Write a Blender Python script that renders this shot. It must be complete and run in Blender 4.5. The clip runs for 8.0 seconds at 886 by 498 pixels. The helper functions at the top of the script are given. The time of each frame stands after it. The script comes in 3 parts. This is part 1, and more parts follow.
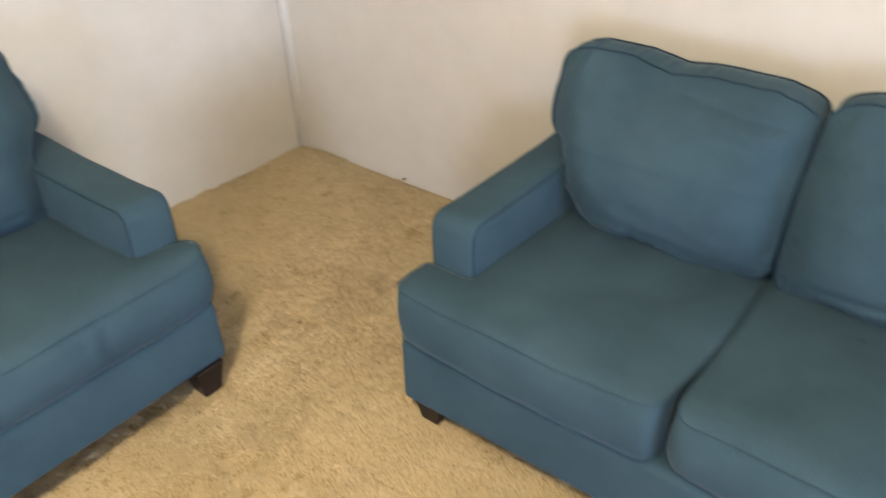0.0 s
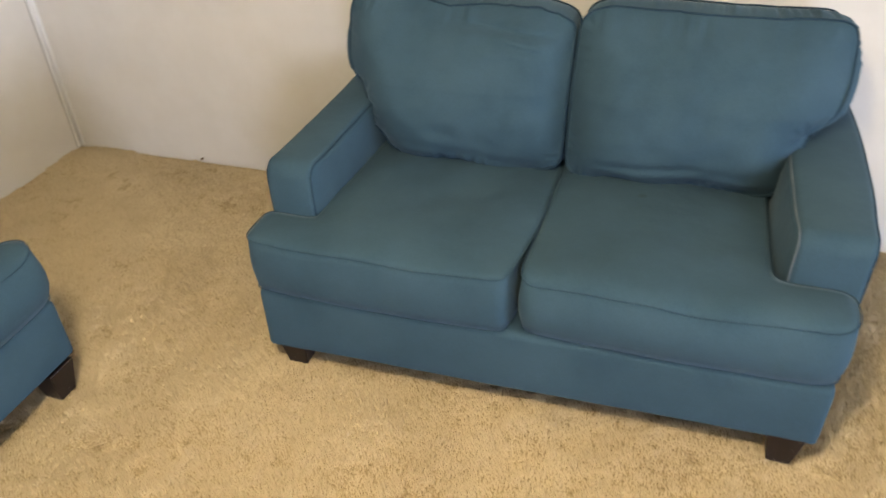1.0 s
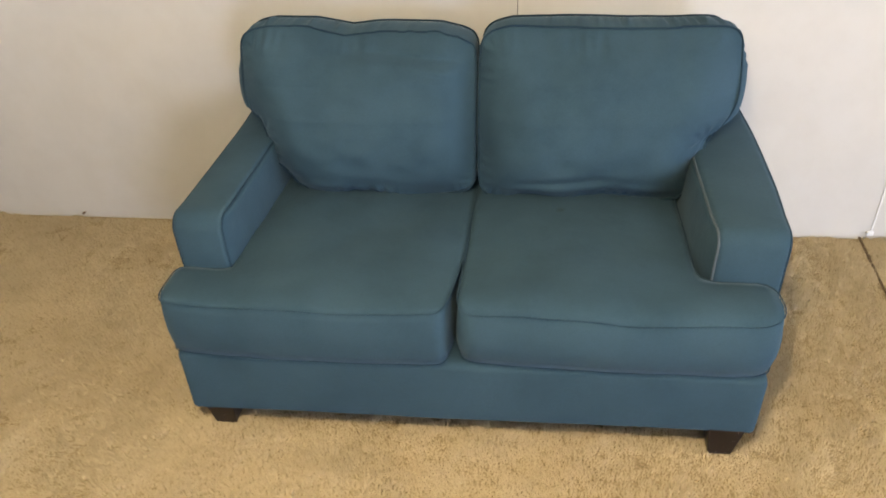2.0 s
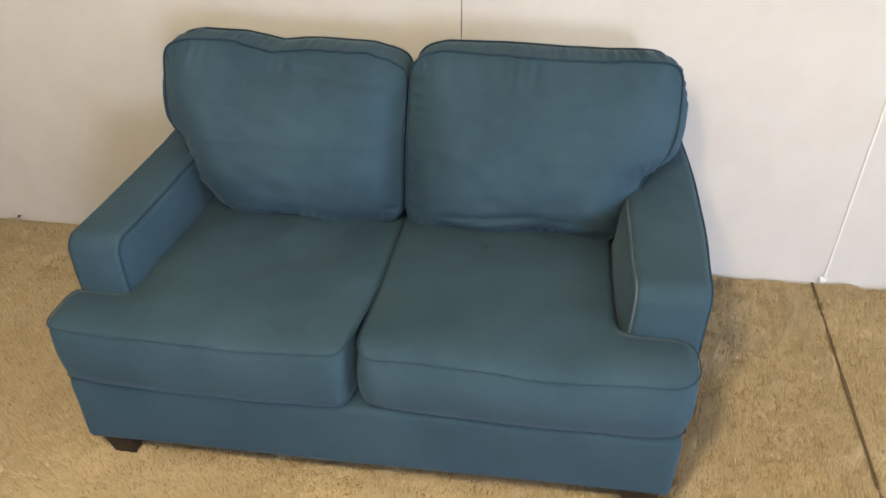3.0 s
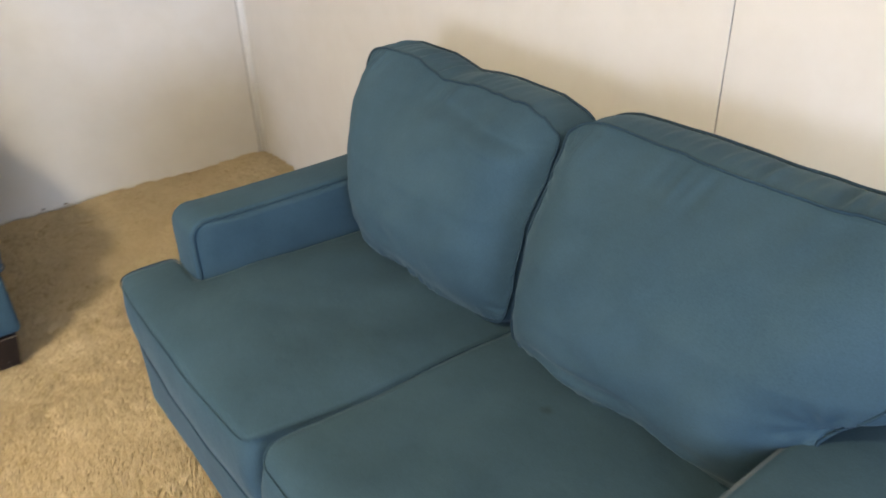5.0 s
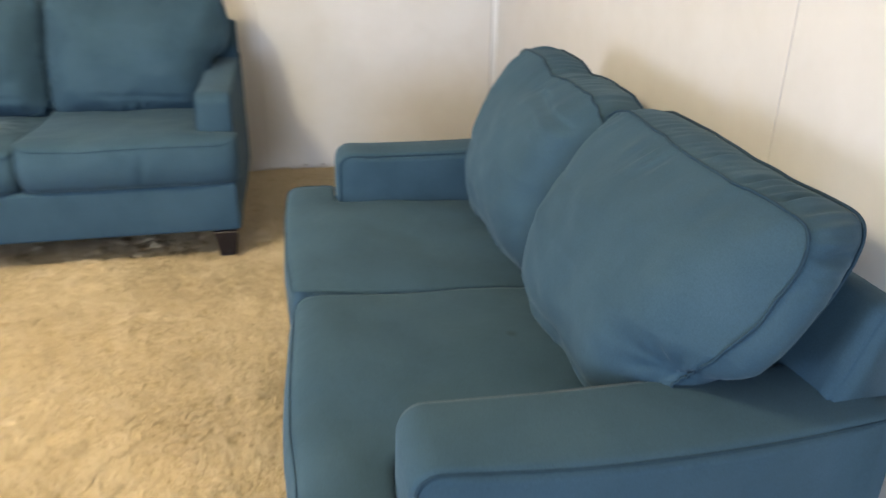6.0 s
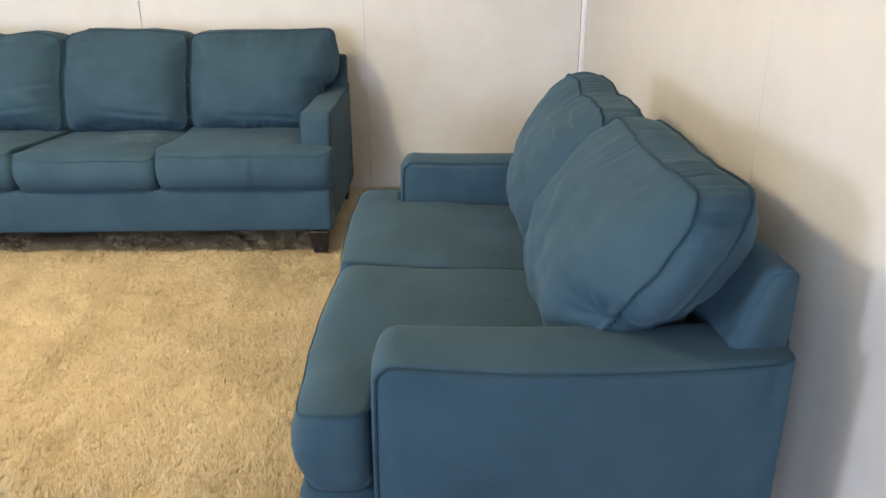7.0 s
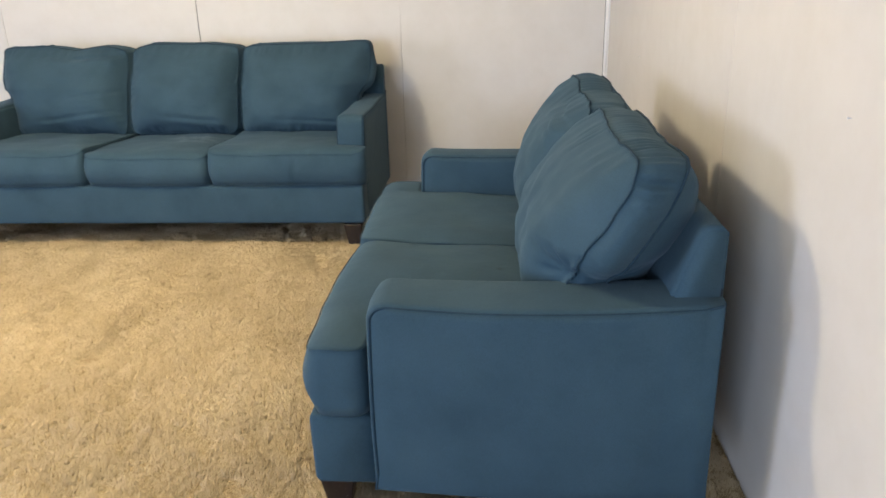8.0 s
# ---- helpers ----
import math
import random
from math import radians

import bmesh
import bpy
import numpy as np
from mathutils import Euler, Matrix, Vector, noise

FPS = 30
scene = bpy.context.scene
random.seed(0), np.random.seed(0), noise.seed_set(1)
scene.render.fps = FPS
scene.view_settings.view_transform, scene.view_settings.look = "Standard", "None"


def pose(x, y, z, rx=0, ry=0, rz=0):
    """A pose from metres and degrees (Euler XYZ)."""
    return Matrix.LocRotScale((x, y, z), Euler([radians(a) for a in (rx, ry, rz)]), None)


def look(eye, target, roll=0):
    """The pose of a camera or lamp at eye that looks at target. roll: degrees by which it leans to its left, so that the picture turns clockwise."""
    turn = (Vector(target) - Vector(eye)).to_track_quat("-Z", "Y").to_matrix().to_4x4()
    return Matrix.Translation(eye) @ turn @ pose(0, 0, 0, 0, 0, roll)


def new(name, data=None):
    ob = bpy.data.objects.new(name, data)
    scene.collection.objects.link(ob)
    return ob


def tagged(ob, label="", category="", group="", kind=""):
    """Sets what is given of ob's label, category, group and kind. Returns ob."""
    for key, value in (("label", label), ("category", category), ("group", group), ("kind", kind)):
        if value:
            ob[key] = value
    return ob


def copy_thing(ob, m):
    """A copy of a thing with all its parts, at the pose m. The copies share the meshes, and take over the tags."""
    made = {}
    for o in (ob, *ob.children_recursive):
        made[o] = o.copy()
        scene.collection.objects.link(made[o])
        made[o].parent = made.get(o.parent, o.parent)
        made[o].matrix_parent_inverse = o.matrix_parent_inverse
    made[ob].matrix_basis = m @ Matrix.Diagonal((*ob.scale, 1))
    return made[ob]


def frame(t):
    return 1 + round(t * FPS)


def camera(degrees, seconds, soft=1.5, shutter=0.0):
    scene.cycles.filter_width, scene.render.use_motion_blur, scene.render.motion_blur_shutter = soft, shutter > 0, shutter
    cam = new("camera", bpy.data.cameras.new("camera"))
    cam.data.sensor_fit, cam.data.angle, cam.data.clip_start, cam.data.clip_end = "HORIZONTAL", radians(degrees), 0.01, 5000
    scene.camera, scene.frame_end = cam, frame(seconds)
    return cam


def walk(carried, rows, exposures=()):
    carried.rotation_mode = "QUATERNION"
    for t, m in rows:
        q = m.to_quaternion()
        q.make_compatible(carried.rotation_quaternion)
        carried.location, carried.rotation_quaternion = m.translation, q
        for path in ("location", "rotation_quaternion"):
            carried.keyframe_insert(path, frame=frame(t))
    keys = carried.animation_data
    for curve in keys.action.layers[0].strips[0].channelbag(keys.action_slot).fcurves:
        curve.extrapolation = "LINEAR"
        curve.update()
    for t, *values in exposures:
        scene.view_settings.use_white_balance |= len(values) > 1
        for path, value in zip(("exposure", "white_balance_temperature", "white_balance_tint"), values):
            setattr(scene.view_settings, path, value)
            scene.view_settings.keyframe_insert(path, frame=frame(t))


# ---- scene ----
cam = camera(61.2, 8.0, soft=1.6, shutter=0.5)
PATH = [
    (0, (-2.175, -2.634, 1.574), (-0.89, -1.571, 0.47), -2.1),
    (0.2, (-2.236, -2.634, 1.567), (-0.877, -1.698, 0.435), -1.8),
    (0.5, (-2.305, -2.631, 1.562), (-0.868, -1.861, 0.404), -1.8),
    (0.8, (-2.412, -2.616, 1.551), (-0.903, -1.997, 0.394), -2.2),
    (1, (-2.456, -2.603, 1.555), (-0.918, -2.061, 0.397), -2.8),
    (1.2, (-2.481, -2.578, 1.58), (-0.92, -2.101, 0.425), -3.7),
    (1.5, (-2.481, -2.511, 1.584), (-0.874, -2.157, 0.447), -4.3),
    (1.7, (-2.454, -2.483, 1.573), (-0.836, -2.195, 0.433), -4.5),
    (2.8, (-2.305, -2.616, 1.586), (-0.676, -2.399, 0.446), -1.0),
    (3, (-2.253, -2.683, 1.585), (-0.628, -2.433, 0.445), -0.4),
    (3.2, (-2.187, -2.727, 1.59), (-0.574, -2.424, 0.446), 0.2),
    (3.5, (-2.032, -2.788, 1.571), (-0.431, -2.374, 0.446), 1.7),
    (3.8, (-1.912, -2.803, 1.557), (-0.32, -2.264, 0.473), 2.6),
    (4, (-1.79, -2.88, 1.567), (-0.277, -2.145, 0.485), 1.7),
    (4.3, (-1.591, -2.981, 1.506), (-0.168, -2.008, 0.492), 4.6),
    (4.5, (-1.499, -3.034, 1.466), (-0.155, -1.94, 0.467), 5.8),
    (4.7, (-1.446, -3.112, 1.435), (-0.237, -1.886, 0.418), 1.7),
    (5.8, (-1.092, -3.718, 1.287), (-0.555, -2.001, 0.413), 0.9),
    (6, (-1.026, -3.848, 1.286), (-0.68, -2.068, 0.442), 0.5),
    (6.5, (-0.882, -4.061, 1.262), (-0.784, -2.218, 0.493), -0.3),
    (6.8, (-0.819, -4.169, 1.267), (-0.786, -2.312, 0.523), -0.3),
    (7, (-0.781, -4.242, 1.265), (-0.785, -2.38, 0.535), -0.5),
    (7.5, (-0.682, -4.399, 1.25), (-0.767, -2.529, 0.547), -0.9),
    (8, (-0.623, -4.53, 1.245), (-0.776, -2.657, 0.561), -1.5),
]
walk(cam, [(t, look(eye, target, roll)) for t, eye, target, roll in PATH], exposures=[(0.0, 0.14, 6300, 14), (1.7, 0.02, 6300, 13), (3.2, -0.02, 6250, 13), (3.8, 0.02, 6250, 13), (4.7, 0.06, 6200, 13), (6.0, 0.12, 6060, 12), (7.0, 0.0, 6200, 12), (8.0, -0.12, 6250, 13)])

# ---------------------------------------------------------------- light
world = bpy.data.worlds.new("sky")
scene.world = world
world.use_nodes = True
wn = world.node_tree.nodes
sky = wn.new("ShaderNodeTexSky")
sky.sky_type = "NISHITA"
sky.sun_disc = False
sky.sun_elevation = radians(40)
sky.sun_rotation = radians(30)
world.node_tree.links.new(sky.outputs["Color"], wn["Background"].inputs["Color"])
wn["Background"].inputs["Strength"].default_value = 0.1


def area_lamp(name, m, sx, sy, watts, colour):
    data = bpy.data.lights.new(name, "AREA")
    data.shape, data.size, data.size_y = "RECTANGLE", sx, sy
    data.energy, data.color = watts, colour
    ob = new(name, data)
    ob.matrix_world = m
    return ob


# room: the east wall stands at x = 0, the north wall at y = NORTH; the interior lies at x < 0, y < NORTH
# Unseen west and south walls are set far off to even out window light.
WEST, SOUTH, NORTH, HIGH = -6.5, -9.2, 0.03, 2.44
WINDOWS = [(-5.4, -4.1, 0.70, 2.10, 180)]
for y0, y1, z0, z1, watts in WINDOWS:
    mid = ((y0 + y1) / 2, (z0 + z1) / 2)
    area_lamp("window_daylight", look((WEST - 0.02, *mid), (WEST + 1, *mid)), y1 - y0 - 0.1, z1 - z0 - 0.1, watts, (0.66, 0.76, 1.0))
# Unseen south opening, inferred from bluish light, brightened to fill dark sides.
PATIO = (-4.5, -1.9, 0.05, 2.10)
mid = ((PATIO[0] + PATIO[1]) / 2, (PATIO[2] + PATIO[3]) / 2)
area_lamp("patio_daylight", look((mid[0], SOUTH - 0.02, mid[1]), (mid[0], SOUTH + 1, mid[1])), 2.5, 1.95, 325, (0.65, 0.78, 1.0))
# Warm lights out of view, inferred from wall shadows, moved to balance brightness.
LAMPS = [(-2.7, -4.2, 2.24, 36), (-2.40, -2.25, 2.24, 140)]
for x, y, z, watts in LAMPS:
    data = bpy.data.lights.new("unseen_ceiling_lamp_light", "POINT")
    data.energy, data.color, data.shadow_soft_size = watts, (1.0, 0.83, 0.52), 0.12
    new("unseen_ceiling_lamp_light", data).location = (x, y, z)


# ---------------------------------------------------------------- materials
def material(name):
    m = bpy.data.materials.new(name)
    m.use_nodes = True
    return m, m.node_tree.nodes, m.node_tree.links, m.node_tree.nodes["Principled BSDF"]


def noise_node(n, l, coords, scale, detail=3.0, rough=0.55):
    t = n.new("ShaderNodeTexNoise")
    t.inputs["Scale"].default_value, t.inputs["Detail"].default_value, t.inputs["Roughness"].default_value = scale, detail, rough
    l.new(coords, t.inputs["Vector"])
    return t.outputs["Fac"]


def ramp(n, l, fac, stops):
    r = n.new("ShaderNodeValToRGB")
    e = r.color_ramp.elements
    while len(e) < len(stops):
        e.new(0.5)
    for k, (p, c) in enumerate(stops):
        e[k].position, e[k].color = p, (*c, 1)
    l.new(fac, r.inputs["Fac"])
    return r.outputs["Color"]


def mixed(n, l, a, b, fac, how="MIX"):
    x = n.new("ShaderNodeMix")
    x.data_type, x.blend_type = "RGBA", how
    for sock, v in (("A", a), ("B", b)):
        s = [i for i in x.inputs if i.name == sock and i.type == "RGBA"][0]
        if isinstance(v, tuple):
            s.default_value = (*v, 1)
        else:
            l.new(v, s)
    if isinstance(fac, float):
        x.inputs[0].default_value = fac
    else:
        l.new(fac, x.inputs[0])
    return [o for o in x.outputs if o.type == "RGBA"][0]


def bumped(n, l, bsdf, heights):
    """Chain of bumps: (height socket, strength, distance)."""
    last = None
    for h, strength, dist in heights:
        b = n.new("ShaderNodeBump")
        b.inputs["Strength"].default_value, b.inputs["Distance"].default_value = strength, dist
        l.new(h, b.inputs["Height"])
        if last:
            l.new(last, b.inputs["Normal"])
        last = b.outputs["Normal"]
    l.new(last, bsdf.inputs["Normal"])


def fabric(name, dark, mid, light, spot=None, worn=None, sheen=0.115):
    m, n, l, p = material(name)
    co = n.new("ShaderNodeTexCoord").outputs["Object"]
    broad = noise_node(n, l, co, 5.0, 4.0)
    fine = noise_node(n, l, co, 420.0, 2.0)
    slub = n.new("ShaderNodeTexNoise")
    stretch = n.new("ShaderNodeMapping")
    stretch.inputs["Scale"].default_value = (60, 400, 400)
    l.new(co, stretch.inputs["Vector"])
    l.new(stretch.outputs["Vector"], slub.inputs["Vector"])
    slub.inputs["Scale"].default_value = 1.0
    base = ramp(n, l, broad, [(0.3, dark), (0.5, mid), (0.72, light)])
    grain = ramp(n, l, fine, [(0.3, (0.72, 0.72, 0.72)), (0.7, (1.2, 1.2, 1.2))])
    c = mixed(n, l, base, grain, 0.45, "MULTIPLY")
    if spot:
        away = n.new("ShaderNodeVectorMath")
        away.operation = "DISTANCE"
        wobble = n.new("ShaderNodeVectorMath")
        wobble.operation = "ADD"
        jitter = n.new("ShaderNodeTexNoise")
        jitter.inputs["Scale"].default_value = 60
        l.new(co, jitter.inputs["Vector"])
        shrink = n.new("ShaderNodeVectorMath")
        shrink.operation = "SCALE"
        shrink.inputs["Scale"].default_value = 0.02
        l.new(jitter.outputs["Color"], shrink.inputs[0])
        l.new(co, wobble.inputs[0])
        l.new(shrink.outputs["Vector"], wobble.inputs[1])
        l.new(wobble.outputs["Vector"], away.inputs[0])
        away.inputs[1].default_value = tuple(q + 0.01 for q in spot)
        c = mixed(n, l, c, ramp(n, l, away.outputs["Value"], [(0.006, (0.60, 0.60, 0.58)), (0.018, (1, 1, 1))]), 1.0, "MULTIPLY")
    if worn:
        away = n.new("ShaderNodeVectorMath")
        away.operation = "DISTANCE"
        l.new(co, away.inputs[0])
        away.inputs[1].default_value = worn
        near = ramp(n, l, away.outputs["Value"], [(0.06, (1, 1, 1)), (0.20, (0, 0, 0))])
        rub = ramp(n, l, noise_node(n, l, co, 13.0, 4.0), [(0.42, (0, 0, 0)), (0.62, (0.7, 0.7, 0.7))])
        c = mixed(n, l, c, (0.125, 0.17, 0.215), mixed(n, l, near, rub, 1.0, "MULTIPLY"))
    l.new(c, p.inputs["Base Color"])
    p.inputs["Roughness"].default_value = 0.86
    p.inputs["Specular IOR Level"].default_value = 0.14
    p.inputs["Sheen Weight"].default_value = sheen
    p.inputs["Sheen Roughness"].default_value = 0.4
    p.inputs["Sheen Tint"].default_value = (0.55, 0.72, 0.85, 1)
    bumped(n, l, p, [(noise_node(n, l, co, 14.0, 3.0), 0.25, 0.01), (slub.outputs["Fac"], 0.2, 0.001), (fine, 0.12, 0.001)])
    return m


FABRIC = fabric("blue_woven_fabric", (0.0280, 0.0575, 0.0795), (0.0332, 0.0665, 0.091), (0.0392, 0.0755, 0.1015))
STAINED = fabric("blue_woven_fabric_stained", (0.0280, 0.0575, 0.0795), (0.0332, 0.0665, 0.091), (0.0392, 0.0755, 0.1015), (0.245, -0.475, 0.468))
WORN = fabric("blue_woven_fabric_worn", (0.0280, 0.0575, 0.0795), (0.0332, 0.0665, 0.091), (0.0392, 0.0755, 0.1015), worn=(0.14, -0.52, 0.465))
# Piping tone darkened to carry the crease shade beside the cords.
PIPE = fabric("shade_darkened_piping", (0.016, 0.035, 0.052), (0.019, 0.041, 0.060), (0.024, 0.050, 0.071), sheen=0.03)
# Halfway to the plain fabric, so seat cords carry less of that shade.
SOFT = fabric("half_shaded_piping", (0.022, 0.047, 0.068), (0.026, 0.055, 0.078), (0.032, 0.064, 0.090), sheen=0.05)
# Paler tone for the cord on one arm's inner edge.
PALE = fabric("pale_piping_fabric", (0.06, 0.09, 0.11), (0.08, 0.105, 0.125), (0.11, 0.13, 0.15), sheen=0.03)


def wood_dark():
    m, n, l, p = material("espresso_wood")
    co = n.new("ShaderNodeTexCoord").outputs["Object"]
    g = n.new("ShaderNodeMapping")
    g.inputs["Scale"].default_value = (90, 90, 9)
    l.new(co, g.inputs["Vector"])
    f = noise_node(n, l, g.outputs["Vector"], 1.0, 4.0)
    dark = ramp(n, l, f, [(0.3, (0.006, 0.004, 0.0035)), (0.7, (0.018, 0.010, 0.008))])
    fleck = ramp(n, l, noise_node(n, l, co, 130.0, 2.0), [(0.70, (0, 0, 0)), (0.74, (1, 1, 1))])
    l.new(mixed(n, l, dark, (0.42, 0.40, 0.37), fleck), p.inputs["Base Color"])
    p.inputs["Roughness"].default_value = 0.42
    bumped(n, l, p, [(f, 0.2, 0.001)])
    return m


WOOD = wood_dark()


def wall_paint(name, colour, warm):
    m, n, l, p = material(name)
    co = n.new("ShaderNodeTexCoord").outputs["Object"]
    broad = noise_node(n, l, co, 1.3, 4.0)
    smudge = noise_node(n, l, co, 6.0, 5.0, 0.65)
    c = ramp(n, l, broad, [(0.3, colour), (0.75, warm)])
    c = mixed(n, l, c, ramp(n, l, smudge, [(0.35, (0.93, 0.92, 0.90)), (0.6, (1, 1, 1))]), 0.6, "MULTIPLY")
    l.new(c, p.inputs["Base Color"])
    p.inputs["Roughness"].default_value = 0.55
    p.inputs["Specular IOR Level"].default_value = 0.35
    bumped(n, l, p, [(noise_node(n, l, co, 3.0, 2.0), 0.15, 0.01), (noise_node(n, l, co, 260.0, 3.0), 0.12, 0.001)])
    return m


WALL = wall_paint("white_wall_panel", (0.60, 0.572, 0.527), (0.625, 0.594, 0.540))
TRIM = wall_paint("white_trim_paint", (0.82, 0.81, 0.79), (0.80, 0.78, 0.74))
# Unseen ceiling and far walls toned down to cut bounced light.
CEIL = wall_paint("low_bounce_ceiling", (0.62, 0.60, 0.57), (0.60, 0.58, 0.54))
FAR = wall_paint("low_bounce_tan", (0.42, 0.38, 0.32), (0.45, 0.40, 0.33))


def plain(name, colour, rough, metal=0.0):
    m, n, l, p = material(name)
    co = n.new("ShaderNodeTexCoord").outputs["Object"]
    f = noise_node(n, l, co, 40.0, 3.0)
    l.new(ramp(n, l, f, [(0.3, tuple(0.8 * c for c in colour)), (0.7, colour)]), p.inputs["Base Color"])
    p.inputs["Roughness"].default_value, p.inputs["Metallic"].default_value = rough, metal
    return m


GAP = plain("dark_joint", (0.20, 0.19, 0.17), 0.9)
# Unseen underside, made mid grey so it bounces light under the sofas.
BOUNCE = plain("grey_bounce_cover", (0.30, 0.29, 0.28), 0.95)
SLIT = plain("dark_seam_shadow", (0.012, 0.014, 0.016), 0.95)
CHIP = plain("brown_board", (0.16, 0.10, 0.055), 0.9)
GROOVE = plain("brown_groove_shade", (0.13, 0.082, 0.035), 0.95)
FRAMEP = plain("white_vinyl", (0.75, 0.75, 0.74), 0.4)


def carpet_material(name, tuft):
    m, n, l, p = material(name)
    co = n.new("ShaderNodeTexCoord").outputs["Object"]
    broad = noise_node(n, l, co, 2.2, 5.0, 0.6)
    blotch = noise_node(n, l, co, 11.0, 4.0, 0.6)
    base = ramp(n, l, broad, [(0.3, (0.50, 0.404, 0.255)), (0.5, (0.55, 0.450, 0.290)), (0.7, (0.60, 0.498, 0.328))])
    # Backing darkened evenly to match how the pile shades itself.
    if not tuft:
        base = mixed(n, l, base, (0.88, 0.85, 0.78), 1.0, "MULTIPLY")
    c = mixed(n, l, base, ramp(n, l, blotch, [(0.33, (0.92, 0.91, 0.895)), (0.55, (1.02, 1.02, 1.02))]), 0.7, "MULTIPLY")
    if tuft:
        isl = n.new("ShaderNodeNewGeometry").outputs["Random Per Island"]
        c = mixed(n, l, c, ramp(n, l, isl, [(0.0, (0.84, 0.81, 0.77)), (0.3, (0.98, 0.98, 0.97)), (1.0, (1.05, 1.05, 1.04))]), 0.7, "MULTIPLY")
    else:
        v = n.new("ShaderNodeTexVoronoi")
        v.inputs["Scale"].default_value = 110
        l.new(co, v.inputs["Vector"])
        # Tone falls off between cells, painting the shade between tufts.
        c = mixed(n, l, c, ramp(n, l, v.outputs["Distance"], [(0.0, (1, 1, 1)), (0.7, (0.66, 0.63, 0.58))]), 0.8, "MULTIPLY")
        bumped(n, l, p, [(blotch, 0.4, 0.02), (v.outputs["Distance"], 0.8, 0.006)])
    l.new(c, p.inputs["Base Color"])
    p.inputs["Roughness"].default_value = 0.95
    p.inputs["Specular IOR Level"].default_value = 0.1
    return m


CARPET = carpet_material("beige_shaded_backing", False)
PILE = carpet_material("beige_carpet_pile", True)


# ---------------------------------------------------------------- mesh helpers
def link_mesh(name, verts, faces, mat, parent=None, label="", smooth=True):
    me = bpy.data.meshes.new(name)
    me.from_pydata([tuple(v) for v in verts], [], [tuple(f) for f in faces])
    me.materials.append(mat)
    me.update()
    if smooth:
        me.polygons.foreach_set("use_smooth", [True] * len(me.polygons))
    ob = new(name, me)
    if parent:
        ob.parent = parent
    if label:
        tagged(ob, label)
    return ob


def part(name, bm, mat, parent=None, label="", smooth=False):
    bmesh.ops.recalc_face_normals(bm, faces=bm.faces[:])
    me = bpy.data.meshes.new(name)
    bm.to_mesh(me)
    bm.free()
    me.materials.append(mat)
    if smooth:
        me.polygons.foreach_set("use_smooth", [True] * len(me.polygons))
    ob = new(name, me)
    if parent:
        ob.parent = parent
    if label:
        tagged(ob, label)
    return ob


def box(x0, x1, y0, y1, z0, z1, bevel=0.0, seg=2):
    bm = bmesh.new()
    bmesh.ops.create_cube(bm, size=1.0)
    for v in bm.verts:
        v.co = Vector(((x0 + x1) / 2 + v.co.x * (x1 - x0), (y0 + y1) / 2 + v.co.y * (y1 - y0), (z0 + z1) / 2 + v.co.z * (z1 - z0)))
    if bevel:
        bmesh.ops.bevel(bm, geom=bm.edges[:], offset=bevel, segments=seg, affect="EDGES", profile=0.5)
    return bm


def tube(points, r, closed=True, sides=7):
    """Verts and faces of a round cord along points."""
    P = np.array(points, float)
    n = len(P)
    if closed:
        T = np.roll(P, -1, 0) - np.roll(P, 1, 0)
    else:
        T = np.gradient(P, axis=0)
    T /= np.linalg.norm(T, axis=1)[:, None] + 1e-12
    up = np.array([0.31, 0.17, 0.93])
    A = np.cross(T, up)
    A /= np.linalg.norm(A, axis=1)[:, None] + 1e-12
    B = np.cross(T, A)
    verts, faces = [], []
    for k in range(n):
        for s in range(sides):
            a = 2 * math.pi * s / sides
            verts.append(P[k] + r * (math.cos(a) * A[k] + math.sin(a) * B[k]))
    for k in range(n if closed else n - 1):
        j = (k + 1) % n
        for s in range(sides):
            t = (s + 1) % sides
            faces.append((k * sides + s, k * sides + t, j * sides + t, j * sides + s))
    return verts, faces


